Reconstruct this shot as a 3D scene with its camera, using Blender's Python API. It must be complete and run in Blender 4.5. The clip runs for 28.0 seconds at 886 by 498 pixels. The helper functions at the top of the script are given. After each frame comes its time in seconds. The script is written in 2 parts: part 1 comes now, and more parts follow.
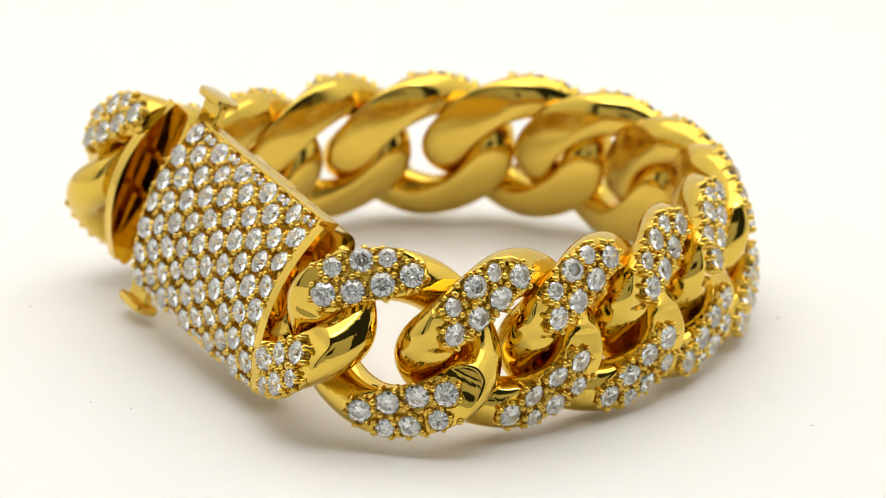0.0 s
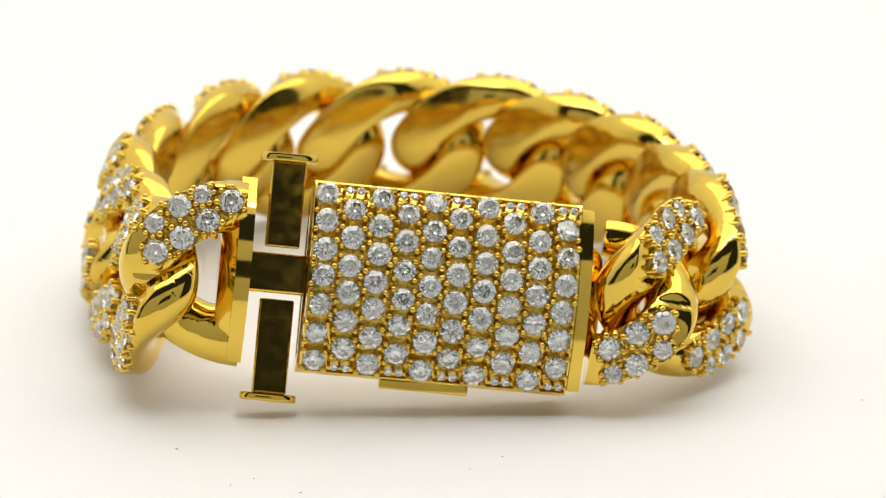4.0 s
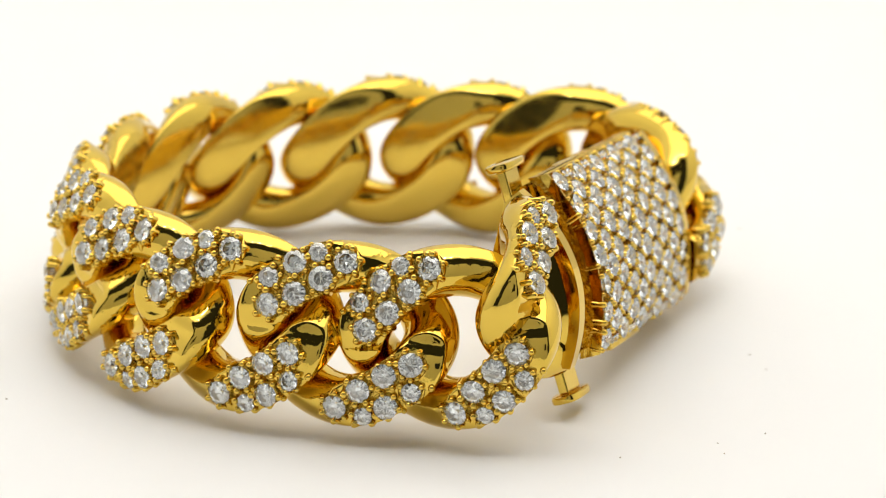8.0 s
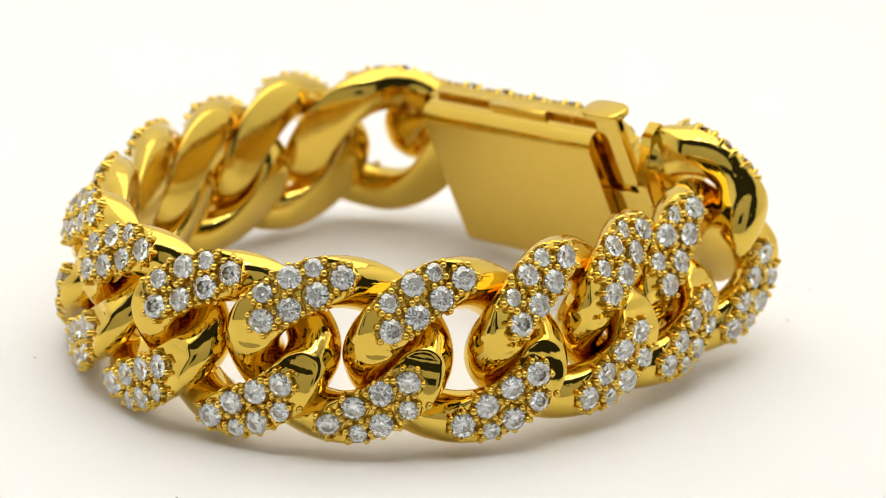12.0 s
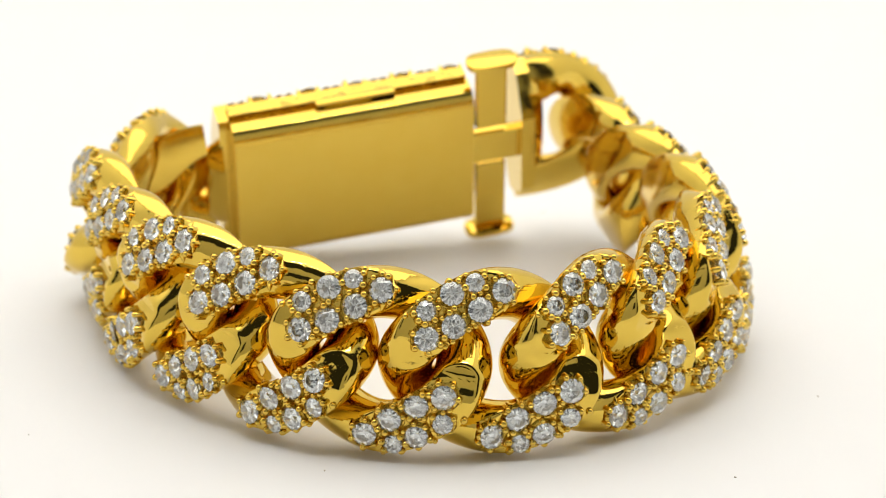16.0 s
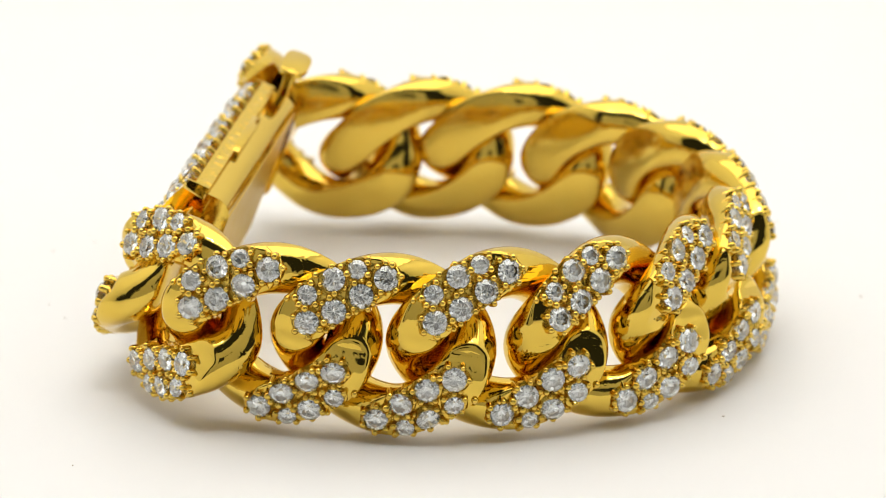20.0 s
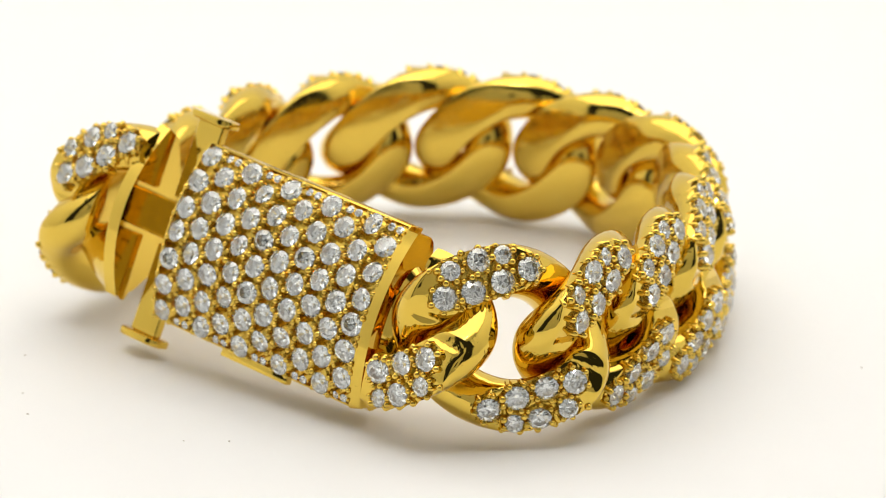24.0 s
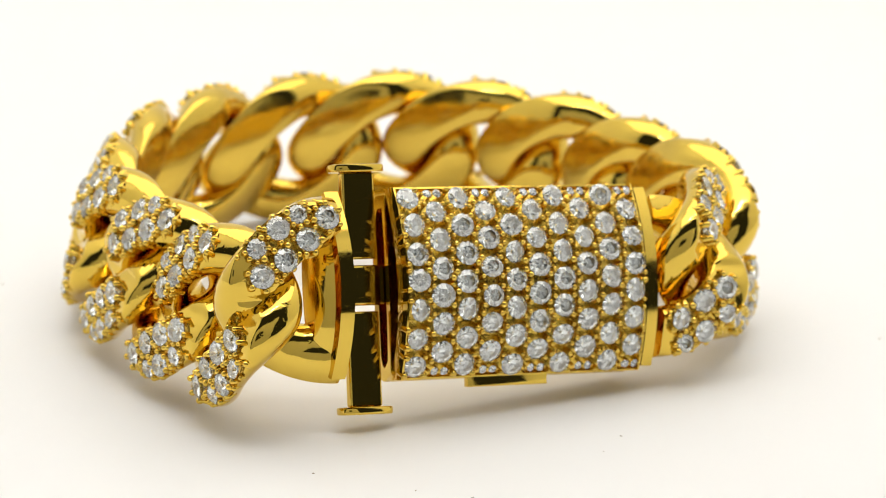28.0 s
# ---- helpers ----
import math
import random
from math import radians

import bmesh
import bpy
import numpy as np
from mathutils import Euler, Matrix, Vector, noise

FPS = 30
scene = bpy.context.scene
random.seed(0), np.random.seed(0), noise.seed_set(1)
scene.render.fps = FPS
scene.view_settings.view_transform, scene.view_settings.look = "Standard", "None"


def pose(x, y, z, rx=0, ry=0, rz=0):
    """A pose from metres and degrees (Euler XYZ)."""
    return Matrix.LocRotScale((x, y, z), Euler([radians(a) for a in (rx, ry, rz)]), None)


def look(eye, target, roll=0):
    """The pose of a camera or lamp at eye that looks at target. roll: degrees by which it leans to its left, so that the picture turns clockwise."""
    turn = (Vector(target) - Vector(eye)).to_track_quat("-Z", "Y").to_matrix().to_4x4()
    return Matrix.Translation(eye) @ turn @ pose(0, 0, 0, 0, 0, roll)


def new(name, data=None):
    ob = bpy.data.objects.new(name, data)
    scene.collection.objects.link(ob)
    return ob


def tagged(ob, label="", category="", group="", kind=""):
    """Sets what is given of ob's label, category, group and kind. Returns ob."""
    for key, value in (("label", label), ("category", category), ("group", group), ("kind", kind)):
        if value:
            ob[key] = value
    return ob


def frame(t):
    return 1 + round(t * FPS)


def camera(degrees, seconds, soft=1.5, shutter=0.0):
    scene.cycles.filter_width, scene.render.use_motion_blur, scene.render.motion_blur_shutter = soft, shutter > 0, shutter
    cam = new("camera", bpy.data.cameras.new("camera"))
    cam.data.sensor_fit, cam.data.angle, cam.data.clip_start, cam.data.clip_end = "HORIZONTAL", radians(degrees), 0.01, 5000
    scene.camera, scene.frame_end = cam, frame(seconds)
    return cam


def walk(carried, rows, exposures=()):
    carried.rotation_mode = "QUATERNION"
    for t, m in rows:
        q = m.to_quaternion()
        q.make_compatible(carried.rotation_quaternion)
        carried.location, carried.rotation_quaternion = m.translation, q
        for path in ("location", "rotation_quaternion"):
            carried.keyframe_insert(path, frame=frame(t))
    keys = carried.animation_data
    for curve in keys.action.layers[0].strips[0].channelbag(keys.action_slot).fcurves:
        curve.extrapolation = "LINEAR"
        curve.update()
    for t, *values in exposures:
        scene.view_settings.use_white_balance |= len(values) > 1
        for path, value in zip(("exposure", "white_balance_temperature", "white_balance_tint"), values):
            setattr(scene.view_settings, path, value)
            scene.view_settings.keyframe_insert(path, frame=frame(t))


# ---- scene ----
# Camera: a still macro lens looking down at a turntable; the turntable and the bracelet turn.
TURN = 360 / 22.7074          # degrees a second
EYE = (0.0, -0.3877, 0.1480)
PITCH, YAW = radians(-19.595), radians(-0.6175)
AHEAD = Vector((-math.sin(YAW) * math.cos(PITCH), math.cos(YAW) * math.cos(PITCH), math.sin(PITCH)))
cam = camera(14.874, 28.0, soft=0.4)
cam.data.dof.use_dof = True
cam.data.dof.focus_distance = 0.373
cam.data.dof.aperture_fstop = 34
walk(cam, [(t, look(EYE, Vector(EYE) + AHEAD, 0.864)) for t in (0, 28)], [(0, 0.0), (28, 0.0)])

# ---- light: a white photo tent, open to a dark room at the front, with lamps under its roof ----
world = bpy.data.worlds.new("dim_room")
scene.world = world
world.use_nodes = True
world.node_tree.nodes["Background"].inputs[0].default_value = (0.9, 0.95, 1.0, 1)
world.node_tree.nodes["Background"].inputs[1].default_value = 0.025


def area_lamp(name, eye, target, sx, sy, watts, colour=(1, 0.97, 0.93)):
    data = bpy.data.lights.new(name, "AREA")
    data.shape, data.size, data.size_y, data.energy, data.color = "RECTANGLE", sx, sy, watts, colour
    ob = new(name, data)
    ob.matrix_world = look(eye, target)
    return ob


scene.cycles.max_bounces, scene.cycles.glossy_bounces, scene.cycles.transmission_bounces = 16, 12, 16
area_lamp("roof_lamp", (0, 0.12, 0.56), (0, 0.12, 0), 0.78, 0.56, 2.4, (1, 0.963, 0.89))


# ---- materials ----
def material(name):
    m = bpy.data.materials.new(name)
    m.use_nodes = True
    return m, m.node_tree.nodes, m.node_tree.links, m.node_tree.nodes["Principled BSDF"]


def noise_into(nodes, links, scale, detail=3.0):
    c = nodes.new("ShaderNodeTexCoord")
    n = nodes.new("ShaderNodeTexNoise")
    n.inputs["Scale"].default_value, n.inputs["Detail"].default_value = scale, detail
    links.new(c.outputs["Object"], n.inputs["Vector"])
    return n


def ramp_of(nodes, links, source, low, high, a=0.35, b=0.7):
    r = nodes.new("ShaderNodeMapRange")
    r.inputs["From Min"].default_value, r.inputs["From Max"].default_value = a, b
    r.inputs["To Min"].default_value, r.inputs["To Max"].default_value = low, high
    links.new(source, r.inputs["Value"])
    return r.outputs["Result"]


def gold(name, colour, rough_low, rough_high, wave, pit=0.0, brush=False, fine_wave=0.0):
    m, nodes, links, p = material(name)
    p.inputs["Metallic"].default_value = 1.0
    tint = noise_into(nodes, links, 260)
    mix = nodes.new("ShaderNodeMixRGB")
    mix.inputs[1].default_value = (*colour, 1)
    mix.inputs[2].default_value = (colour[0] * 0.97, colour[1] * 0.93, colour[2] * 0.8, 1)
    links.new(tint.outputs["Fac"], mix.inputs[0])
    links.new(mix.outputs[0], p.inputs["Base Color"])
    fine = noise_into(nodes, links, 700, 5)
    links.new(ramp_of(nodes, links, fine.outputs["Fac"], rough_low, rough_high), p.inputs["Roughness"])
    big = noise_into(nodes, links, 210, 2)
    bump = nodes.new("ShaderNodeBump")
    bump.inputs["Strength"].default_value, bump.inputs["Distance"].default_value = 1.0, wave
    links.new(big.outputs["Fac"], bump.inputs["Height"])
    last = bump
    if fine_wave:
        n = noise_into(nodes, links, 850, 2)
        b = nodes.new("ShaderNodeBump")
        b.inputs["Strength"].default_value, b.inputs["Distance"].default_value = 1.0, fine_wave
        links.new(n.outputs["Fac"], b.inputs["Height"])
        links.new(last.outputs[0], b.inputs["Normal"])
        last = b
    if brush:
        c = nodes.new("ShaderNodeTexCoord")
        s = nodes.new("ShaderNodeMapping")
        s.inputs["Scale"].default_value = (60, 6000, 6000)
        links.new(c.outputs["Object"], s.inputs["Vector"])
        n = nodes.new("ShaderNodeTexNoise")
        n.inputs["Scale"].default_value = 1.0
        links.new(s.outputs[0], n.inputs["Vector"])
        b = nodes.new("ShaderNodeBump")
        b.inputs["Strength"].default_value, b.inputs["Distance"].default_value = 0.5, 0.00002
        links.new(n.outputs["Fac"], b.inputs["Height"])
        links.new(last.outputs[0], b.inputs["Normal"])
        last = b
    if pit:
        n = noise_into(nodes, links, 900, 2)
        b = nodes.new("ShaderNodeBump")
        b.inputs["Strength"].default_value, b.inputs["Distance"].default_value = 1.0, pit
        links.new(ramp_of(nodes, links, n.outputs["Fac"], 0, 1, 0.25, 0.33), b.inputs["Height"])
        links.new(last.outputs[0], b.inputs["Normal"])
        last = b
    links.new(last.outputs[0], p.inputs["Normal"])
    return m


GOLD_TONE = (0.76, 0.54, 0.098)
GOLD = gold("polished_gold", GOLD_TONE, 0.03, 0.10, 0.00013, 0.00001, fine_wave=0.000022)
GOLD_BED = gold("cast_gold", GOLD_TONE, 0.14, 0.28, 0.00006, 0.00008, fine_wave=0.00026)
GOLD_BEAD = gold("bead_gold", GOLD_TONE, 0.08, 0.16, 0.00002)
GOLD_PLATE = gold("smooth_gold", GOLD_TONE, 0.04, 0.10, 0.00002)
GOLD_INNER = gold("inner_gold", GOLD_TONE, 0.10, 0.20, 0.00003)
GOLD_SATIN = gold("satin_gold", GOLD_TONE, 0.28, 0.40, 0.00002, brush=True)


def diamond_material():
    m, nodes, links, p = material("clear_diamond")
    info = nodes.new("ShaderNodeObjectInfo")
    mix = nodes.new("ShaderNodeMixRGB")
    mix.inputs[1].default_value = (0.90, 0.96, 0.97, 1)
    mix.inputs[2].default_value = (0.87, 0.92, 0.92, 1)
    links.new(info.outputs["Random"], mix.inputs[0])
    links.new(mix.outputs[0], p.inputs["Base Color"])
    p.inputs["Roughness"].default_value = 0.0
    p.inputs["IOR"].default_value = 2.42
    p.inputs["Transmission Weight"].default_value = 1.0
    return m


DIAMOND = diamond_material()


def white(name, value, rough, speckle):
    m, nodes, links, p = material(name)
    n = noise_into(nodes, links, 90, 4)
    mix = nodes.new("ShaderNodeMixRGB")
    mix.inputs[1].default_value = (value, value * 0.995, value * 0.985, 1)
    mix.inputs[2].default_value = (value - speckle, value - speckle, value - speckle * 1.1, 1)
    links.new(n.outputs["Fac"], mix.inputs[0])
    links.new(mix.outputs[0], p.inputs["Base Color"])
    p.inputs["Roughness"].default_value = rough
    b = nodes.new("ShaderNodeBump")
    b.inputs["Strength"].default_value, b.inputs["Distance"].default_value = 0.3, 0.00002
    f = noise_into(nodes, links, 3000, 2)
    links.new(f.outputs["Fac"], b.inputs["Height"])
    links.new(b.outputs[0], p.inputs["Normal"])
    return m


WHITE_DISC = white("white_matt_disc", 0.86, 0.55, 0.02)
WHITE_CLOTH = white("white_tent_cloth", 0.88, 0.8, 0.03)
SIDE_CLOTH = white("side_tent_cloth", 0.88, 0.8, 0.03)
FRONT_CARD = white("front_card", 0.42, 0.8, 0.03)
DARK_TABLE = white("dark_table_top", 0.05, 0.5, 0.02)
m, nodes, links, p = material("dark_grit")
p.inputs["Base Color"].default_value = (0.45, 0.4, 0.34, 1)
p.inputs["Roughness"].default_value = 0.8
GRIT = m

# ---- helpers for meshes; all lengths below are in millimetres ----
MM = 0.001


def to_mesh(name, bm, mat, sharp=35):
    bmesh.ops.recalc_face_normals(bm, faces=bm.faces[:])
    me = bpy.data.meshes.new(name)
    bm.to_mesh(me)
    bm.free()
    me.transform(Matrix.Scale(MM, 4))
    me.materials.append(mat)
    finish(me, sharp)
    return me


def finish(me, sharp):
    me.polygons.foreach_set("use_smooth", [sharp > 0] * len(me.polygons))
    if sharp > 0:
        me.set_sharp_from_angle(angle=radians(sharp))
    me.update()


def part_of(name, me, parent, m=None, label=""):
    ob = new(name, me)
    ob.parent = parent
    if m is not None:
        ob.matrix_local = m
    return tagged(ob, label)


def frame_at(origin, u, v, n):
    """A pose in metres from an origin in millimetres and three axes."""
    m = Matrix((u, v, n)).transposed().to_4x4()
    m.translation = Vector(origin) * MM
    return m


def box(bm, x0, x1, y0, y1, z0, z1, bevel=0.0, segments=2):
    geo = bmesh.ops.create_cube(bm, size=1)
    vs = geo["verts"]
    bmesh.ops.transform(bm, verts=vs, matrix=Matrix.Translation(((x0 + x1) / 2, (y0 + y1) / 2, (z0 + z1) / 2)) @ Matrix.Diagonal((x1 - x0, y1 - y0, z1 - z0, 1)))
    if bevel:
        es = list({e for v in vs for e in v.link_edges})
        bmesh.ops.bevel(bm, geom=es, offset=bevel, segments=segments, affect="EDGES", profile=0.5)


def prism(bm, outline, x0, x1):
    """A closed solid from an outline in the (y, z) plane, drawn out along x."""
    a = [bm.verts.new((x0, y, z)) for y, z in outline]
    b = [bm.verts.new((x1, y, z)) for y, z in outline]
    k = len(outline)
    for i in range(k):
        bm.faces.new((a[i], a[(i + 1) % k], b[(i + 1) % k], b[i]))
    bm.faces.new(a[::-1])
    bm.faces.new(b)


# ---- diamonds and the beads that hold them ----
PROUD = 0.34                  # how far the stones stand over the metal between them


def diamond_mesh():
    bm = bmesh.new()

    def ring(count, r, z, turn=0.0):
        for i in range(count):
            a = 2 * math.pi * (i + turn) / count
            bm.verts.new((r * math.cos(a), r * math.sin(a), z))
    ring(8, 0.56, 0.32)
    ring(8, 0.80, 0.175, 0.5)
    ring(16, 1.0, 0.03)
    ring(16, 1.0, -0.02)
    ring(8, 0.24, -0.655, 0.5)
    bm.verts.new((0, 0, -0.84))
    bmesh.ops.convex_hull(bm, input=bm.verts[:])
    bmesh.ops.dissolve_limit(bm, angle_limit=radians(0.8), verts=bm.verts[:], edges=bm.edges[:])
    return to_mesh("diamond", bm, DIAMOND, 0)


DIAMOND_MESH = diamond_mesh()


def seats(stones, pocket=0.0):
    """One mesh of tapered holes, as deep as the stones. pocket: how far the metal is cut away round each stone."""
    bm = bmesh.new()
    for c, axis, r in stones:
        turn = Vector((0, 0, 1)).rotation_difference(axis).to_matrix().to_4x4()
        m = Matrix.Translation(c) @ turn
        rings = []
        wide = r + pocket if pocket else r * 0.98
        profile = [(wide, 1.3 * r)] + ([(wide, -0.62), (wide - 0.12, -0.78)] if pocket else []) + [(0.9 * r if pocket else wide, -0.80 if pocket else -0.06 * r), (0.30 * r, -0.95 * r)]
        for rr, z in profile:
            rings.append([bm.verts.new(m @ Vector((rr * math.cos(a), rr * math.sin(a), z))) for a in [2 * math.pi * k / 20 for k in range(20)]])
        for p, q in zip(rings, rings[1:]):
            for k in range(20):
                bm.faces.new((p[k], p[(k + 1) % 20], q[(k + 1) % 20], q[k]))
        bm.faces.new(rings[0][::-1])
        bm.faces.new(rings[-1])
    return bm


def cut(me, cutter_bm, sharp=35):
    """The mesh with the holes of cutter_bm taken out of it."""
    cutter_me = to_mesh("cutter", cutter_bm, GOLD)
    a, b = bpy.data.objects.new("solid", me), bpy.data.objects.new("cutter", cutter_me)
    for ob in (a, b):
        scene.collection.objects.link(ob)
    mod = a.modifiers.new("cut", "BOOLEAN")
    mod.object, mod.operation, mod.solver, mod.use_self = b, "DIFFERENCE", "EXACT", True
    out = bpy.data.meshes.new_from_object(a.evaluated_get(bpy.context.evaluated_depsgraph_get()))
    for ob in (a, b):
        bpy.data.objects.remove(ob)
    bpy.data.meshes.remove(cutter_me)
    finish(out, sharp)
    return out


BED = 0.10                    # how far the metal of a link is cut down below the stones' edge
FLOOR = 1.0                   # how deep the pocket between the stones of the clasp is


def prongs(stones, on_metal, count, reach, apart, start=0.0):
    """Places for the beads that hold the stones: count round each one, where there is room."""
    spots = []
    for n, (c, axis, r) in enumerate(stones):
        side = axis.orthogonal().normalized()
        other = axis.cross(side)
        for k in range(count):
            for shift in (0.0, 0.22, -0.22, 0.4, -0.4):
                a = 2 * math.pi * k / count + start + n * 2.4 + shift
                p = c + (side * math.cos(a) + other * math.sin(a)) * (r + reach)
                if on_metal(p) and all((p - q).length > apart for q, _, _ in spots) and all((p - d).length > s + reach * 0.4 for d, _, s in stones if d is not c):
                    spots.append((p, axis, 1.0))
                    break
    return spots


def row_prongs(stones, small):
    """Four beads round each stone of the clasp, one between each pair of small stones."""
    spots = []
    for c, axis, r in stones:
        across = Vector((1, 0, 0))
        up = axis.cross(across).normalized()
        for sx in (-1, 1):
            for sy in (-1, 1):
                p = c + across * (sx * 0.74 * (r + 0.31)) + up * (sy * 0.67 * (r + 0.31))
                if abs(p.y) < 10.75 and -14.75 < p.x < 15.4 and all((p - d).length > s + 0.1 for d, _, s in small):
                    spots.append((p, axis, 1.0))
    for c, axis, r in small:
        for sx in (-1, 1):
            p = c + Vector((sx * 0.62, 0, 0.05))
            if all((p - q).length > 0.3 for q, _, _ in spots):
                spots.append((p, axis, 0.55))
    return spots


def tooth(bm, a, b, r):
    """A small rounded ridge from a down to b."""
    d = (b - a).normalized()
    m = Vector((0, 0, 1)).rotation_difference(d).to_matrix()
    rings = []
    for f, rr in ((-0.9, 0.3), (-0.55, 0.8), (0.0, 1.0)):
        rings.append([bm.verts.new(a + d * (f * r) + m @ Vector((rr * r * math.cos(t), rr * r * math.sin(t), 0))) for t in [math.pi * k / 4 for k in range(8)]])
    rings.append([bm.verts.new(b + m @ Vector((0.55 * r * math.cos(t), 0.55 * r * math.sin(t), 0))) for t in [math.pi * k / 4 for k in range(8)]])
    for p, q in zip(rings, rings[1:]):
        for k in range(8):
            bm.faces.new((p[k], p[(k + 1) % 8], q[(k + 1) % 8], q[k]))
    bm.faces.new(rings[0][::-1])
    bm.faces.new(rings[-1])


def beads_mesh(name, spots, size=0.45, depth=1.3, teeth=()):
    bm = bmesh.new()
    rng = random.Random(5)
    for a, b in teeth:
        tooth(bm, a, b, size * rng.uniform(0.75, 1.0))
    for p, axis, part_size in spots:
        turn = Vector((0, 0, 1)).rotation_difference(axis).to_matrix().to_4x4()
        m = Matrix.Translation(p) @ turn
        s = size * part_size * rng.uniform(0.78, 1.12)
        lift = rng.uniform(-0.24, 0.02)
        rings = []
        for rr, z in ((1.05, -depth), (0.98, 0.0), (0.80, 0.6), (0.42, 0.92)):
            rings.append([bm.verts.new(m @ Vector((rr * s * math.cos(a), rr * s * math.sin(a), lift + (z * s if z > 0 else z)))) for a in [math.pi * k / 4 for k in range(8)]])
        for a, b in zip(rings, rings[1:]):
            for k in range(8):
                bm.faces.new((a[k], a[(k + 1) % 8], b[(k + 1) % 8], b[k]))
        top = bm.verts.new(m @ Vector((0, 0, lift + s)))
        for k in range(8):
            bm.faces.new((rings[-1][k], rings[-1][(k + 1) % 8], top))
        bm.faces.new(rings[0][::-1])
    return to_mesh(name, bm, GOLD_BEAD, 60)


def set_stones(parent, stones, rng, label=""):
    for c, axis, r in stones:
        turn = Vector((0, 0, 1)).rotation_difference((axis + Vector((rng.gauss(0, 0.09), rng.gauss(0, 0.09), rng.gauss(0, 0.09)))).normalized()).to_matrix().to_4x4()
        m = Matrix.Translation(c * MM) @ turn @ Matrix.Rotation(rng.uniform(0, 1.6), 4, "Z") @ Matrix.Scale(r, 4)
        part_of("diamond", DIAMOND_MESH, parent, m)


# ---- one link of the chain: a twisted oval, ground flat inside, set with stones outside ----
HALF_LONG, HALF_TALL, TWIST = 9.6, 7.45, radians(46)
WIRE = 2.95                   # half the wire's width
STONE_SPOTS = ((-8.55, 2.0, 1.40), (-8.95, 5.05, 1.14), (-5.72, 3.7, 1.40), (-6.3, 7.2, 1.36), (-2.98, 5.85, 1.40), (-3.85, 8.65, 1.08), (-0.5, 8.15, 1.40))


def soft_max(a, b, width):
    return (a + b + math.sqrt((a - b) ** 2 + width * width)) / 2


def outer_face(x, y):
    return 4.05 - 0.0165 * y * y - 0.004 * x * x


def inner_face(y):
    return -3.75 + 0.025 * y * y


def outer_axis(x, y):
    return Vector((0.008 * x, 0.033 * y, 1)).normalized()


def link_stones(upper=True, lower=True):
    out = []
    for x, y, r in STONE_SPOTS:
        for s in ([1] if upper else []) + ([-1] if lower else []):
            out.append((Vector((s * x, s * y, outer_face(x, y) + PROUD)), outer_axis(s * x, s * y), r))
    return out


def wire_centre(u):
    c, s = math.cos(u), math.sin(u)
    x = HALF_LONG * math.copysign(abs(c) ** 0.92, c)
    h = HALF_TALL * math.copysign(abs(s) ** 0.92, s)
    w = -TWIST * x / HALF_LONG
    return Vector((x, h * math.cos(w), h * math.sin(w))), w


def wire_point(u, a, slim=0, broad=False):
    """The round wire's surface at the way u along it and the angle a about it. slim: the strand that thins towards a cap."""
    p, w = wire_centre(u)
    thin = 1.0
    if slim and p.y * slim > 0 and p.x * slim < 7:
        f = min(1.0, (7 - p.x * slim) / 7)
        thin = 1 - 0.34 * f
        p = p + Vector((0, -slim * 0.9 * f, -2.3 * f))
    t = (wire_centre(u + 0.01)[0] - wire_centre(u - 0.01)[0]).normalized()
    nrm = Vector((0, -math.sin(w), math.cos(w)))
    nrm = (nrm - t * nrm.dot(t)).normalized()
    ra = WIRE * thin * (1 + 0.08 * abs(math.cos(u)) ** 4)
    if broad and p.y < 0 and p.x > -6:
        f = min(1.0, (p.x + 6) / 8)
        ra *= 1 + 0.35 * f * f
        p = p + Vector((0, 0.5 * f, -2.4 * f))
    q = p + t.cross(nrm) * (ra * math.cos(a)) + nrm * (WIRE * thin * math.sin(a))
    if broad and p.y > 0 and p.x > -7:
        f = min(1.0, (p.x + 7) / 8)
        q.z -= 3.0 * f * f * (0.5 - 0.5 * math.sin(a))
    return q


def edge_teeth(upper=True, lower=True):
    """Ridges where the setting's floor meets the round sides of the wire."""
    out = []
    steps = 240
    for start, use in ((0.0, upper), (math.pi, lower)):
        if not use:
            continue
        last = {}
        for i in range(120):
            u = start + math.pi * (0.46 + 0.48 * i / 119)
            over = [(lambda q: q.z > outer_face(q.x, q.y) - BED)(wire_point(u, 2 * math.pi * k / steps)) for k in range(steps)]
            for k in range(steps):
                side = 0
                if over[k] and not over[k - 1]:
                    side = -1
                elif over[k - 1] and not over[k]:
                    side = 1
                if side and abs(wire_point(u, 0).y) > 3.4:
                    a0 = 2 * math.pi * (k - 0.5) / steps
                    p, q = wire_point(u, a0 - side * 0.12), wire_point(u, a0 + side * 0.34)
                    p.z = outer_face(p.x, p.y) - BED + 0.1
                    q = q.lerp(wire_centre(u)[0], 0.07)
                    if side not in last or (p - last[side]).length > 2.0:
                        last[side] = p
                        out.append((p, q))
    return out


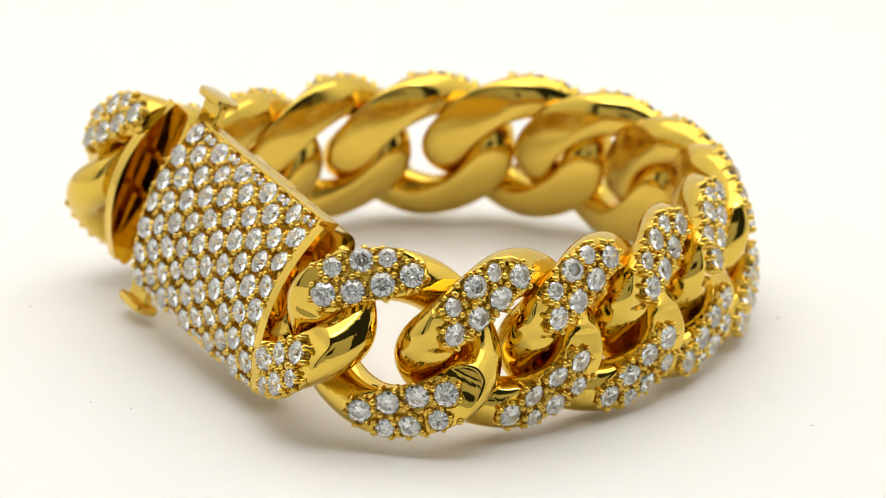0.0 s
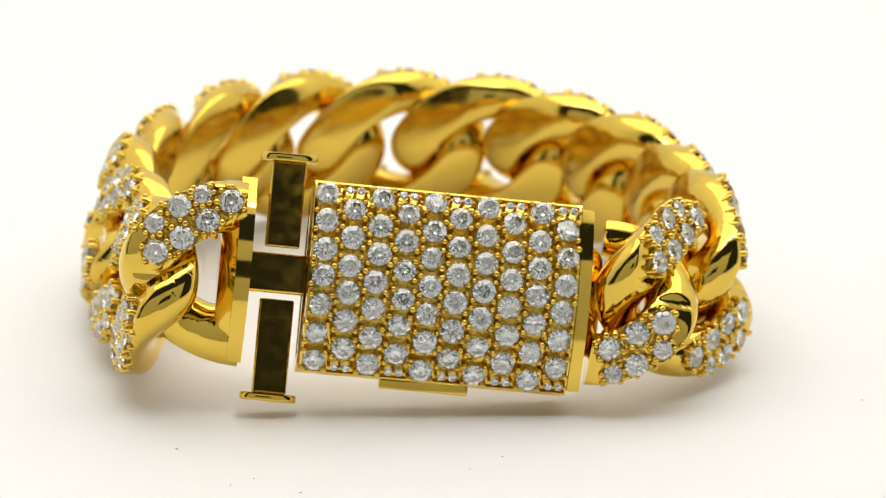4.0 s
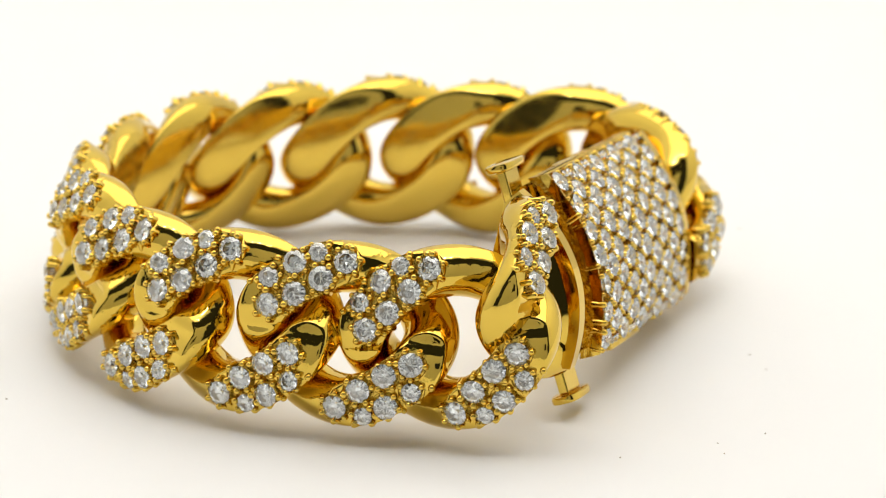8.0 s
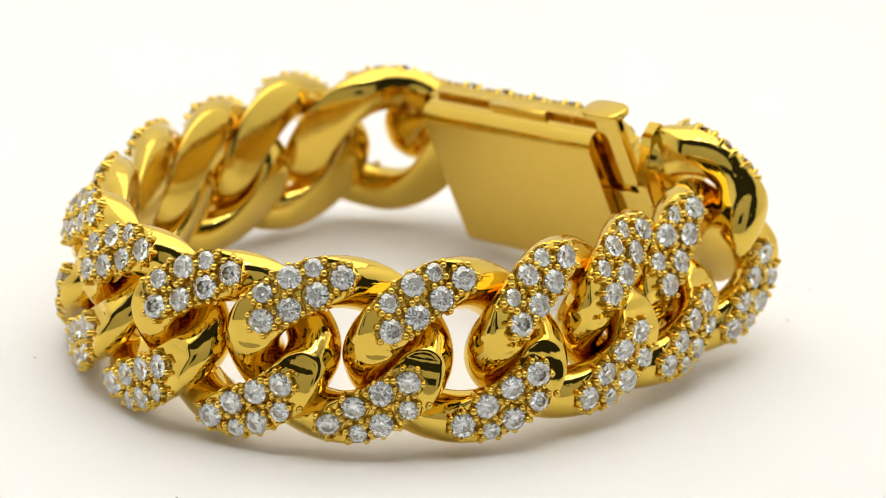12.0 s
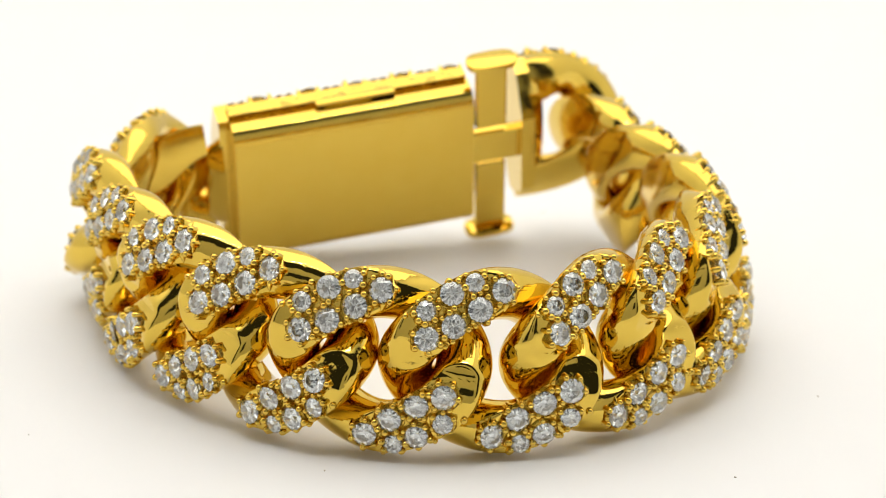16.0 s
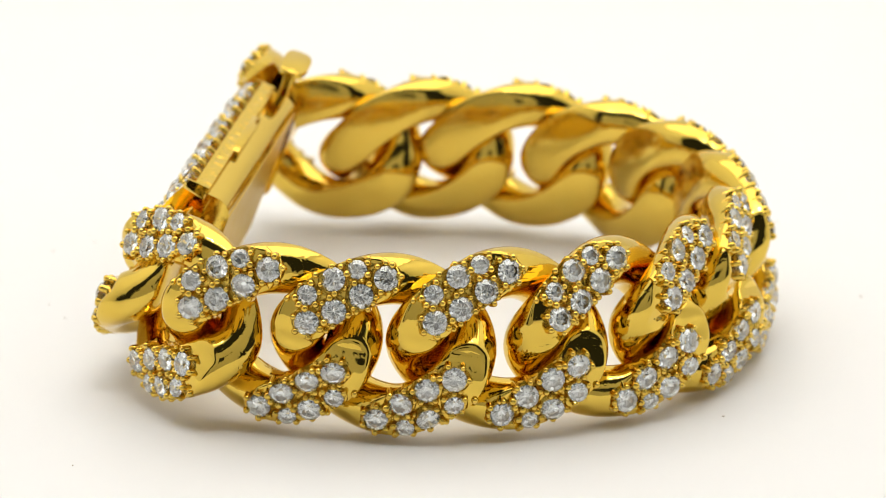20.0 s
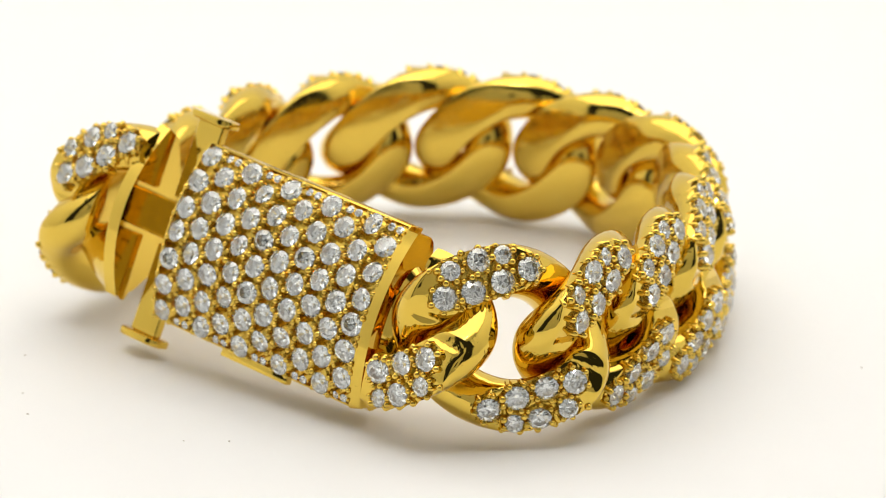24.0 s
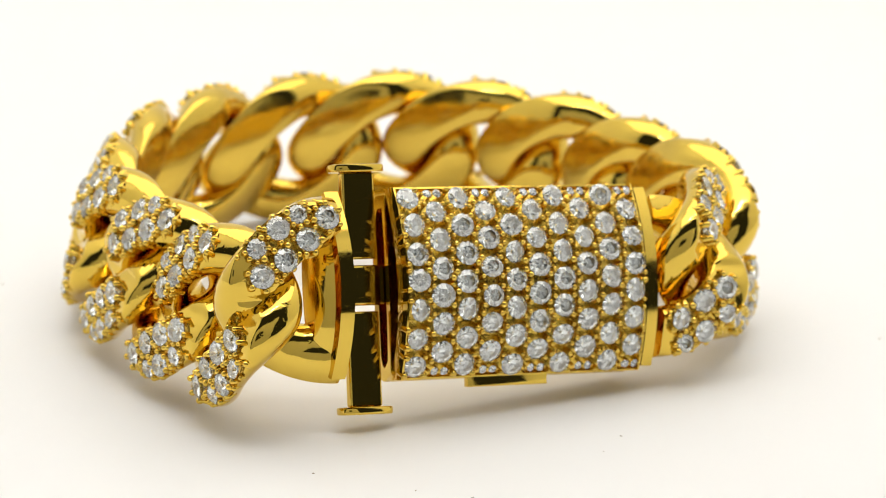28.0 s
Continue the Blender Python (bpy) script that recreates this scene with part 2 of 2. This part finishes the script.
def link_mesh(name, stones, clip_low=None, clip_high=None, flat=(True, True), slim=0, broad=False):
    around, along = 60, 150
    bm = bmesh.new()
    rings = []
    for i in range(along):
        u = 2 * math.pi * (i + 0.5) / along
        row = []
        for k in range(around):
            q = wire_point(u, 2 * math.pi * k / around, slim, broad)
            q.z = soft_max(q.z, inner_face(q.y), 1.3)
            if flat[0 if u < math.pi else 1]:
                end = max(0.0, 2.6 - (q.y if q.x < 0 else -q.y))
                drop = min(1.0, 0.1 * end * end) * min(1.0, max(0.0, (abs(q.x) - 1) / 3))
                q.z = -soft_max(-q.z, BED + drop - outer_face(q.x, q.y), 0.15)
            row.append(bm.verts.new(q))
        rings.append(row)
    for i in range(along):
        a, b = rings[i], rings[(i + 1) % along]
        for k in range(around):
            bm.faces.new((a[k], a[(k + 1) % around], b[(k + 1) % around], b[k]))
    planes = []
    if clip_low is not None:
        planes.append(((clip_low, 0, 0), (-1, 0, 0)))
    if clip_high is not None:
        planes.append(((clip_high, 0, 0), (1, 0, 0)))
    for co, no in planes:
        bmesh.ops.bisect_plane(bm, geom=bm.verts[:] + bm.edges[:] + bm.faces[:], dist=1e-5, plane_co=co, plane_no=no, clear_outer=True)
        bmesh.ops.edgeloop_fill(bm, edges=[e for e in bm.edges if e.is_boundary])
    me = cut(to_mesh(name, bm, GOLD, 32), seats(stones, 0.40), 32)
    me.materials.append(GOLD_INNER)
    me.materials.append(GOLD_BED)
    for f in me.polygons:
        c = f.center / MM
        if c.z < inner_face(c.y) + 0.6:
            f.material_index = 1
        elif f.normal.z > 0.2 and any((Vector(c) - p).length < r + 0.6 for p, _, r in stones):
            f.material_index = 2
    return me


bracelet = tagged(new("bracelet"), "yellow gold curb link bracelet set with diamonds, clasp half open", "bracelet")


def link_pose(x, y, z, azimuth, lean, slope):
    """Where a link's middle lies and how it faces: outwards, its top leaning in."""
    a, l, s = radians(azimuth), radians(lean), radians(slope)
    n0, u0, z0 = Vector((math.cos(a), math.sin(a), 0)), Vector((-math.sin(a), math.cos(a), 0)), Vector((0, 0, 1))
    u = math.cos(s) * u0 + math.sin(s) * z0
    w = math.cos(s) * z0 - math.sin(s) * u0
    n = math.cos(l) * n0 + math.sin(l) * w
    v = math.cos(l) * w - math.sin(l) * n0
    return frame_at(Vector((x, y, z + GROUND)) - n * FACE, u, v, n)


GROUND = 14.5                 # height of the fitted origin over the disc
FACE = 3.87                   # from a link's middle out to its stones
LINKS = (
    (-2.5, -39.1, -1.8, -106.1, 15.3, -21.0), (12.3, -37.0, -2.9, -60.2, 1.0, -7.4), (23.3, -29.4, -3.3, -51.0, 5.5, -6.9),
    (32.6, -18.8, -2.9, -34.3, 8.4, -7.5), (39.0, -6.1, -2.9, -18.3, 12.0, -4.5), (40.8, 7.9, -3.2, 4.7, 9.8, -8.0), (36.7, 21.3, -3.3, 26.0, 10.7, -9.5),
    (27.3, 32.6, -3.0, 52.2, 10.4, -7.0), (15.1, 38.8, -2.1, 72.2, 15.0, -6.8), (0.8, 40.2, -2.5, 93.2, 14.7, -7.0), (-13.3, 35.9, -2.0, 118.0, 14.0, -1.8),
    (-24.4, 27.8, -1.9, 129.2, 16.0, -4.1), (-33.2, 20.3, -1.6, 128.2, 12.1, 11.0))


def on_link(p):
    """Whether a place lies over the wire of a link."""
    return any((Vector((c.x, c.y)) - Vector((p.x, p.y))).length < WIRE * 0.92 for c in LINK_LINE)


LINK_LINE = [wire_centre(2 * math.pi * k / 90)[0] for k in range(90)]


def build_links():
    rng = random.Random(11)
    both, up, low = link_stones(), link_stones(lower=False), link_stones(upper=False)[:-1]
    kinds = {
        "link": (link_mesh("link", both), beads_mesh("pave_setting", prongs(both, on_link, 6, 0.24, 0.70), teeth=edge_teeth()), both),
        "first": (link_mesh("end_link", low, clip_low=0.9, flat=(False, True), slim=1), beads_mesh("pave_setting", prongs(low, on_link, 6, 0.24, 0.70), teeth=[t for t in edge_teeth(upper=False) if t[0].x > 1.5]), low),
        "last": (link_mesh("end_link", up, clip_high=1.3, flat=(True, False), broad=True), beads_mesh("pave_setting", prongs(up, on_link, 6, 0.24, 0.70), teeth=[t for t in edge_teeth(lower=False) if t[0].x < 1]), up)}
    rows = [("first", (-15.3, -31.0, 0.1, -153.0, 20.3, -9.0))] + [("link", r) for r in LINKS] + [("last", (-36.0, 4.2, 3.0, 207.0, 16.6, -3.7))]
    for kind, r in rows:
        me, beads, stones = kinds[kind]
        ob = part_of(me.name.split(".")[0], me, bracelet, link_pose(*r))
        tagged(part_of("pave_setting", beads, ob, Matrix()), kind="stuff")
        set_stones(ob, stones, rng)


build_links()

# ---- the clasp ----
CU = Vector((0.505, -0.858, -0.112)).normalized()
CN0 = Vector((-0.858, -0.505, 0))
CN0 = (CN0 - CU * CN0.dot(CU)).normalized()
CV0 = CN0.cross(CU)
LEAN = radians(21)
CN = CN0 * math.cos(LEAN) + CV0 * math.sin(LEAN)
CV = CV0 * math.cos(LEAN) - CN0 * math.sin(LEAN)
CLASP = frame_at(Vector((-21.87, -14.87, 0.13 + GROUND)), CU, CV, CN)


def dome(y):
    return 2.15 - 0.0235 * y * y


def dome_axis(y):
    return Vector((0, 0.047 * y, 1)).normalized()


def arc(y0, y1, lift, count=18):
    return [(y0 + (y1 - y0) * i / count, dome(y0 + (y1 - y0) * i / count) + lift) for i in range(count + 1)]


def build_clasp():
    rng = random.Random(3)
    stones, small = [], []
    for col in range(10):
        x = -13.5 + 3.06 * col
        count = 7 if col % 2 == 0 else 6
        for k in range(count):
            y = (k - (count - 1) / 2) * 3.18
            stones.append((Vector((x + rng.gauss(0, 0.06), y + rng.gauss(0, 0.06), dome(y) + PROUD)), dome_axis(y), 1.34 * rng.uniform(0.94, 1.03)))
        if count == 6:
            for s in (-1, 1):
                for dx in (-0.62, 0.62):
                    y = s * 10.05
                    small.append((Vector((x + dx, y, dome(y) + PROUD)), dome_axis(y), 0.5))
    # face plate
    bm = bmesh.new()
    prism(bm, arc(-10.85, 10.85, -FLOOR) + arc(10.85, -10.85, -2.3), -15.0, 15.55)
    face = part_of("face_plate", cut(to_mesh("face_plate", bm, GOLD_BED, 40), seats(stones + small), 40), bracelet, CLASP, "domed gold plate paved with round diamonds")
    tagged(part_of("pave_setting", beads_mesh("pave_setting", row_prongs(stones, small), 0.40), face, Matrix()), kind="stuff")
    set_stones(face, stones + small, rng)
    # thin rim round the stones
    for x0, x1 in ((-15.0, -14.78), (15.33, 15.55)):
        bm = bmesh.new()
        prism(bm, arc(-10.85, 10.85, 0.22) + arc(10.85, -10.85, -FLOOR + 0.02), x0, x1)
        part_of("rim", to_mesh("rim", bm, GOLD_PLATE, 40), bracelet, CLASP)
    for s in (-1, 1):
        bm = bmesh.new()
        prism(bm, arc(s * 10.87, s * 10.68, -0.5, 2) + arc(s * 10.68, s * 10.87, -FLOOR + 0.02, 2), -14.99, 15.54)
        part_of("rim", to_mesh("rim", bm, GOLD_PLATE, 40), bracelet, CLASP)
    # hollow case behind it
    bend = [(8.1 + 2.0 * math.sin(t), -4.2 - 2.0 * math.cos(t)) for t in [math.pi / 2 * k / 8 for k in range(9)]]
    low = [(y + 0.9, z) for y, z in bend]
    outer = [(-9.0, -6.2)] + bend + [(10.1, -2.5), (6.0, -2.15), (0.0, -1.95), (-6.0, -2.15), (-10.1, -2.5)] + [(-y, z) for y, z in low[:0:-1]]
    inner = [(y * 0.86, (z + 3.9) * 0.5 - 3.9) for y, z in outer]
    bm = bmesh.new()
    k = len(outer)
    a, b = [bm.verts.new((15.6, y, z)) for y, z in outer], [bm.verts.new((-15.2, y, z)) for y, z in outer]
    c, d = [bm.verts.new((-15.2, y, z)) for y, z in inner], [bm.verts.new((-11.0, y, z)) for y, z in inner]
    for i in range(k):
        j = (i + 1) % k
        for p, q in ((a, b), (b, c), (c, d)):
            bm.faces.new((p[i], p[j], q[j], q[i]))
    bm.faces.new(a)
    bm.faces.new(d)
    part_of("clasp_case", to_mesh("clasp_case", bm, GOLD_PLATE, 40), bracelet, CLASP, "hollow polished gold clasp case")
    bm = bmesh.new()
    box(bm, -15.15, 15.58, -9.3, 8.4, -6.26, -6.12)
    part_of("back_plate", to_mesh("back_plate", bm, GOLD_SATIN, 30), bracelet, CLASP, "satin gold back plate")
    # end caps: D-shaped plates with a shoulder that carry the end links
    right = [(-10.0, -2.9), (-9.0, -3.3), (9.0, -3.3), (10.0, -2.9)] + arc(10.4, -10.4, 0.35)
    left = [(-9.6, -3.6), (-7.0, -6.2), (4.5, -6.0), (8.0, -3.9), (9.6, -2.9)] + [(y, 2.85 - 0.034 * y * y) for y in [10.5 - 21.0 * k / 24 for k in range(25)]]
    for outline, x0, x1, s in ((right, 15.62, 17.0, 1), (left, -23.3, -21.6, -1)):
        bm = bmesh.new()
        prism(bm, outline, x0, x1)
        edges = [e for e in bm.edges if len(e.link_faces) == 2 and e.calc_face_angle() > 0.6]
        bmesh.ops.bevel(bm, geom=edges, offset=0.55, segments=4, affect="EDGES", profile=0.5)
        rows = []
        slim = 0.78 if s > 0 else 1.0
        for far, wide, deep in ((-0.3, 0.93 * slim, 0.9 * slim), (0.4, 0.86 * slim, 0.74 * slim), (1.1, 0.8 * slim, 0.6 * slim), (1.7, 0.7 * slim, 0.42 * slim)):
            x = (x1 if s > 0 else x0) + s * far
            rows.append([bm.verts.new((x, 9.6 * wide * math.cos(a), -2.3 + 4.3 * deep * math.sin(a))) for a in [2 * math.pi * i / 32 for i in range(32)]])
        k = 32
        for a, b in zip(rows, rows[1:]):
            for i in range(k):
                bm.faces.new((a[i], a[(i + 1) % k], b[(i + 1) % k], b[i]))
        bm.faces.new(rows[0][::-1])
        bm.faces.new(rows[-1])
        part_of("end_cap", to_mesh("end_cap", bm, GOLD_PLATE, 14), bracelet, CLASP)
    # tongue, and above and below it the two release bars with their press heads
    for s in (-1, 1):
        bm = bmesh.new()
        far = 12.8 if s > 0 else 13.7
        y0, y1 = sorted((s * 2.95, s * far))
        box(bm, -19.95, -16.0, y0, y1, -4.5, -3.3, 0.22, 3)
        part_of("release_bar", to_mesh("release_bar", bm, GOLD_PLATE, 10), bracelet, CLASP, "upright flat gold release bar")
    for s in (-1, 1):
        bm = bmesh.new()
        outline = [(3.25 * math.copysign(abs(math.cos(t)) ** 0.6, math.cos(t)), 1.75 * math.copysign(abs(math.sin(t)) ** 0.7, math.sin(t))) for t in [2 * math.pi * i / 28 for i in range(28)]]
        far = 12.8 if s > 0 else 13.7
        lo = [bm.verts.new((-18.0 + x, s * far, -3.9 + z)) for x, z in outline]
        hi = [bm.verts.new((-18.0 + x, s * (far + 0.9), -3.9 + z)) for x, z in outline]
        for i in range(28):
            bm.faces.new((lo[i], lo[(i + 1) % 28], hi[(i + 1) % 28], hi[i]))
        bm.faces.new(lo)
        bm.faces.new(hi[::-1])
        bmesh.ops.recalc_face_normals(bm, faces=bm.faces[:])
        rims = [e for e in bm.edges if e.calc_face_angle() > 1.2]
        bmesh.ops.bevel(bm, geom=rims, offset=0.22, segments=2, affect="EDGES", profile=0.5)
        part_of("press_head", to_mesh("press_head", bm, GOLD_PLATE, 30), bracelet, CLASP)
    bm = bmesh.new()
    box(bm, -22.0, -8.0, -2.3, 2.3, -4.9, -3.25, 0.3, 3)
    part_of("tongue", to_mesh("tongue", bm, GOLD_PLATE, 10), bracelet, CLASP)
    # hinged safety plates on the long sides
    for s in (-1, 1):
        bm = bmesh.new()
        y0, y1 = sorted((s * 9.6, s * (12.0 if s < 0 else 10.9)))
        box(bm, -5.6, 4.6, y0, y1, -3.6, -2.5, 0.15)
        part_of("safety_plate", to_mesh("safety_plate", bm, GOLD_PLATE, 30), bracelet, CLASP)


build_clasp()

# ---- turntable, tent and room ----
def build_disc():
    bm = bmesh.new()
    k = 96
    rings = []
    for r, z in ((180, 0.0), (181.5, -0.4), (182, -1.5), (182, -8)):
        rings.append([bm.verts.new((r * math.cos(2 * math.pi * i / k), r * math.sin(2 * math.pi * i / k), z)) for i in range(k)])
    bm.faces.new(rings[0])
    for a, b in zip(rings, rings[1:]):
        for i in range(k):
            bm.faces.new((a[i], b[i], b[(i + 1) % k], a[(i + 1) % k]))
    bm.faces.new(rings[-1][::-1])
    disc = tagged(new("turntable", to_mesh("turntable", bm, WHITE_DISC, 30)), "round white matt display turntable under the bracelet", "turntable")
    rng = random.Random(8)
    for x, y, r in ((-52.5, -5.0, 0.11), (3.4, -57.4, 0.12), (-46.6, 5.2, 0.14), (46.2, -30.6, 0.12), (7.4, 52.0, 0.13), (8.6, 62.9, 0.17),
                    (33.6, 47.5, 0.13), (-31.5, -27.7, 0.13), (-50.8, -12.7, 0.12), (-49.8, -6.4, 0.11), (45.7, 4.1, 0.14), (-36.3, -26.0, 0.1)):
        bm = bmesh.new()
        bmesh.ops.create_icosphere(bm, subdivisions=1, radius=r)
        for v in bm.verts:
            v.co = Vector((v.co.x * rng.uniform(0.7, 1.9), v.co.y * rng.uniform(0.6, 1.1), max(v.co.z * 0.6, -0.05)))
        part_of("dust_speck", to_mesh("dust_speck", bm, GRIT, 0), disc, pose(x * MM, y * MM, 0.00004, 0, 0, rng.uniform(0, 180)), "tiny dark grain of dust")
    return disc


turntable = build_disc()


def slab(name, x0, x1, y0, y1, z0, z1, mat):
    bm = bmesh.new()
    box(bm, x0 * 1000, x1 * 1000, y0 * 1000, y1 * 1000, z0 * 1000, z1 * 1000)
    return tagged(new(name, to_mesh(name, bm, mat, 0)), kind="structure")


slab("ground", -1.5, 1.5, -1.5, 1.5, -0.06, -0.021, DARK_TABLE)
slab("floor", -0.42, 0.42, -0.24, 0.42, -0.02, -0.008, WHITE_CLOTH)
slab("wall_west", -0.43, -0.42, -0.24, 0.42, -0.02, 0.60, SIDE_CLOTH)
slab("wall_east", 0.42, 0.43, -0.24, 0.42, -0.02, 0.60, SIDE_CLOTH)
slab("wall_north", -0.43, 0.43, 0.42, 0.43, -0.02, 0.60, WHITE_CLOTH)
slab("ceiling", -0.43, 0.43, -0.24, 0.43, 0.60, 0.61, WHITE_CLOTH)

# white card with an opening for the lens; the room beside and over it stays dark
slab("wall_south_west", -0.21, -0.042, -0.25, -0.24, -0.02, 0.25, FRONT_CARD)
slab("wall_south_low", -0.042, 0.034, -0.25, -0.24, -0.02, 0.07, FRONT_CARD)
slab("wall_south_high", -0.042, 0.034, -0.25, -0.24, 0.14, 0.25, FRONT_CARD)
slab("wall_south_east", 0.034, 0.148, -0.25, -0.24, -0.02, 0.25, FRONT_CARD)


# a strip of small lamps along the front edge of the tent's roof
def build_led_strip():
    m, nodes, links, p = material("lamp_glow")
    p.inputs["Emission Color"].default_value = (1, 0.98, 0.94, 1)
    p.inputs["Emission Strength"].default_value = 195
    strip = tagged(new("led_strip"), "white strip of round lamps under the tent roof", "lamp strip")
    strip.location = (0, -0.16, 0.58)
    bm = bmesh.new()
    box(bm, -230, 230, -9, 9, 4, 12, 1.5)
    part_of("rail", to_mesh("rail", bm, WHITE_CLOTH, 30), strip)
    bm = bmesh.new()
    bmesh.ops.create_uvsphere(bm, u_segments=12, v_segments=8, radius=4.4)
    led = to_mesh("led", bm, m, 60)
    for k in range(16):
        part_of("led", led, strip, pose(-0.21 + 0.028 * k, 0, 0.002))


build_led_strip()


def motions():
    rows = [(t / 2, pose(0, 0, 0, 0, 0, TURN * t / 2)) for t in range(57)]
    walk(bracelet, rows)
    walk(turntable, rows)


motions()
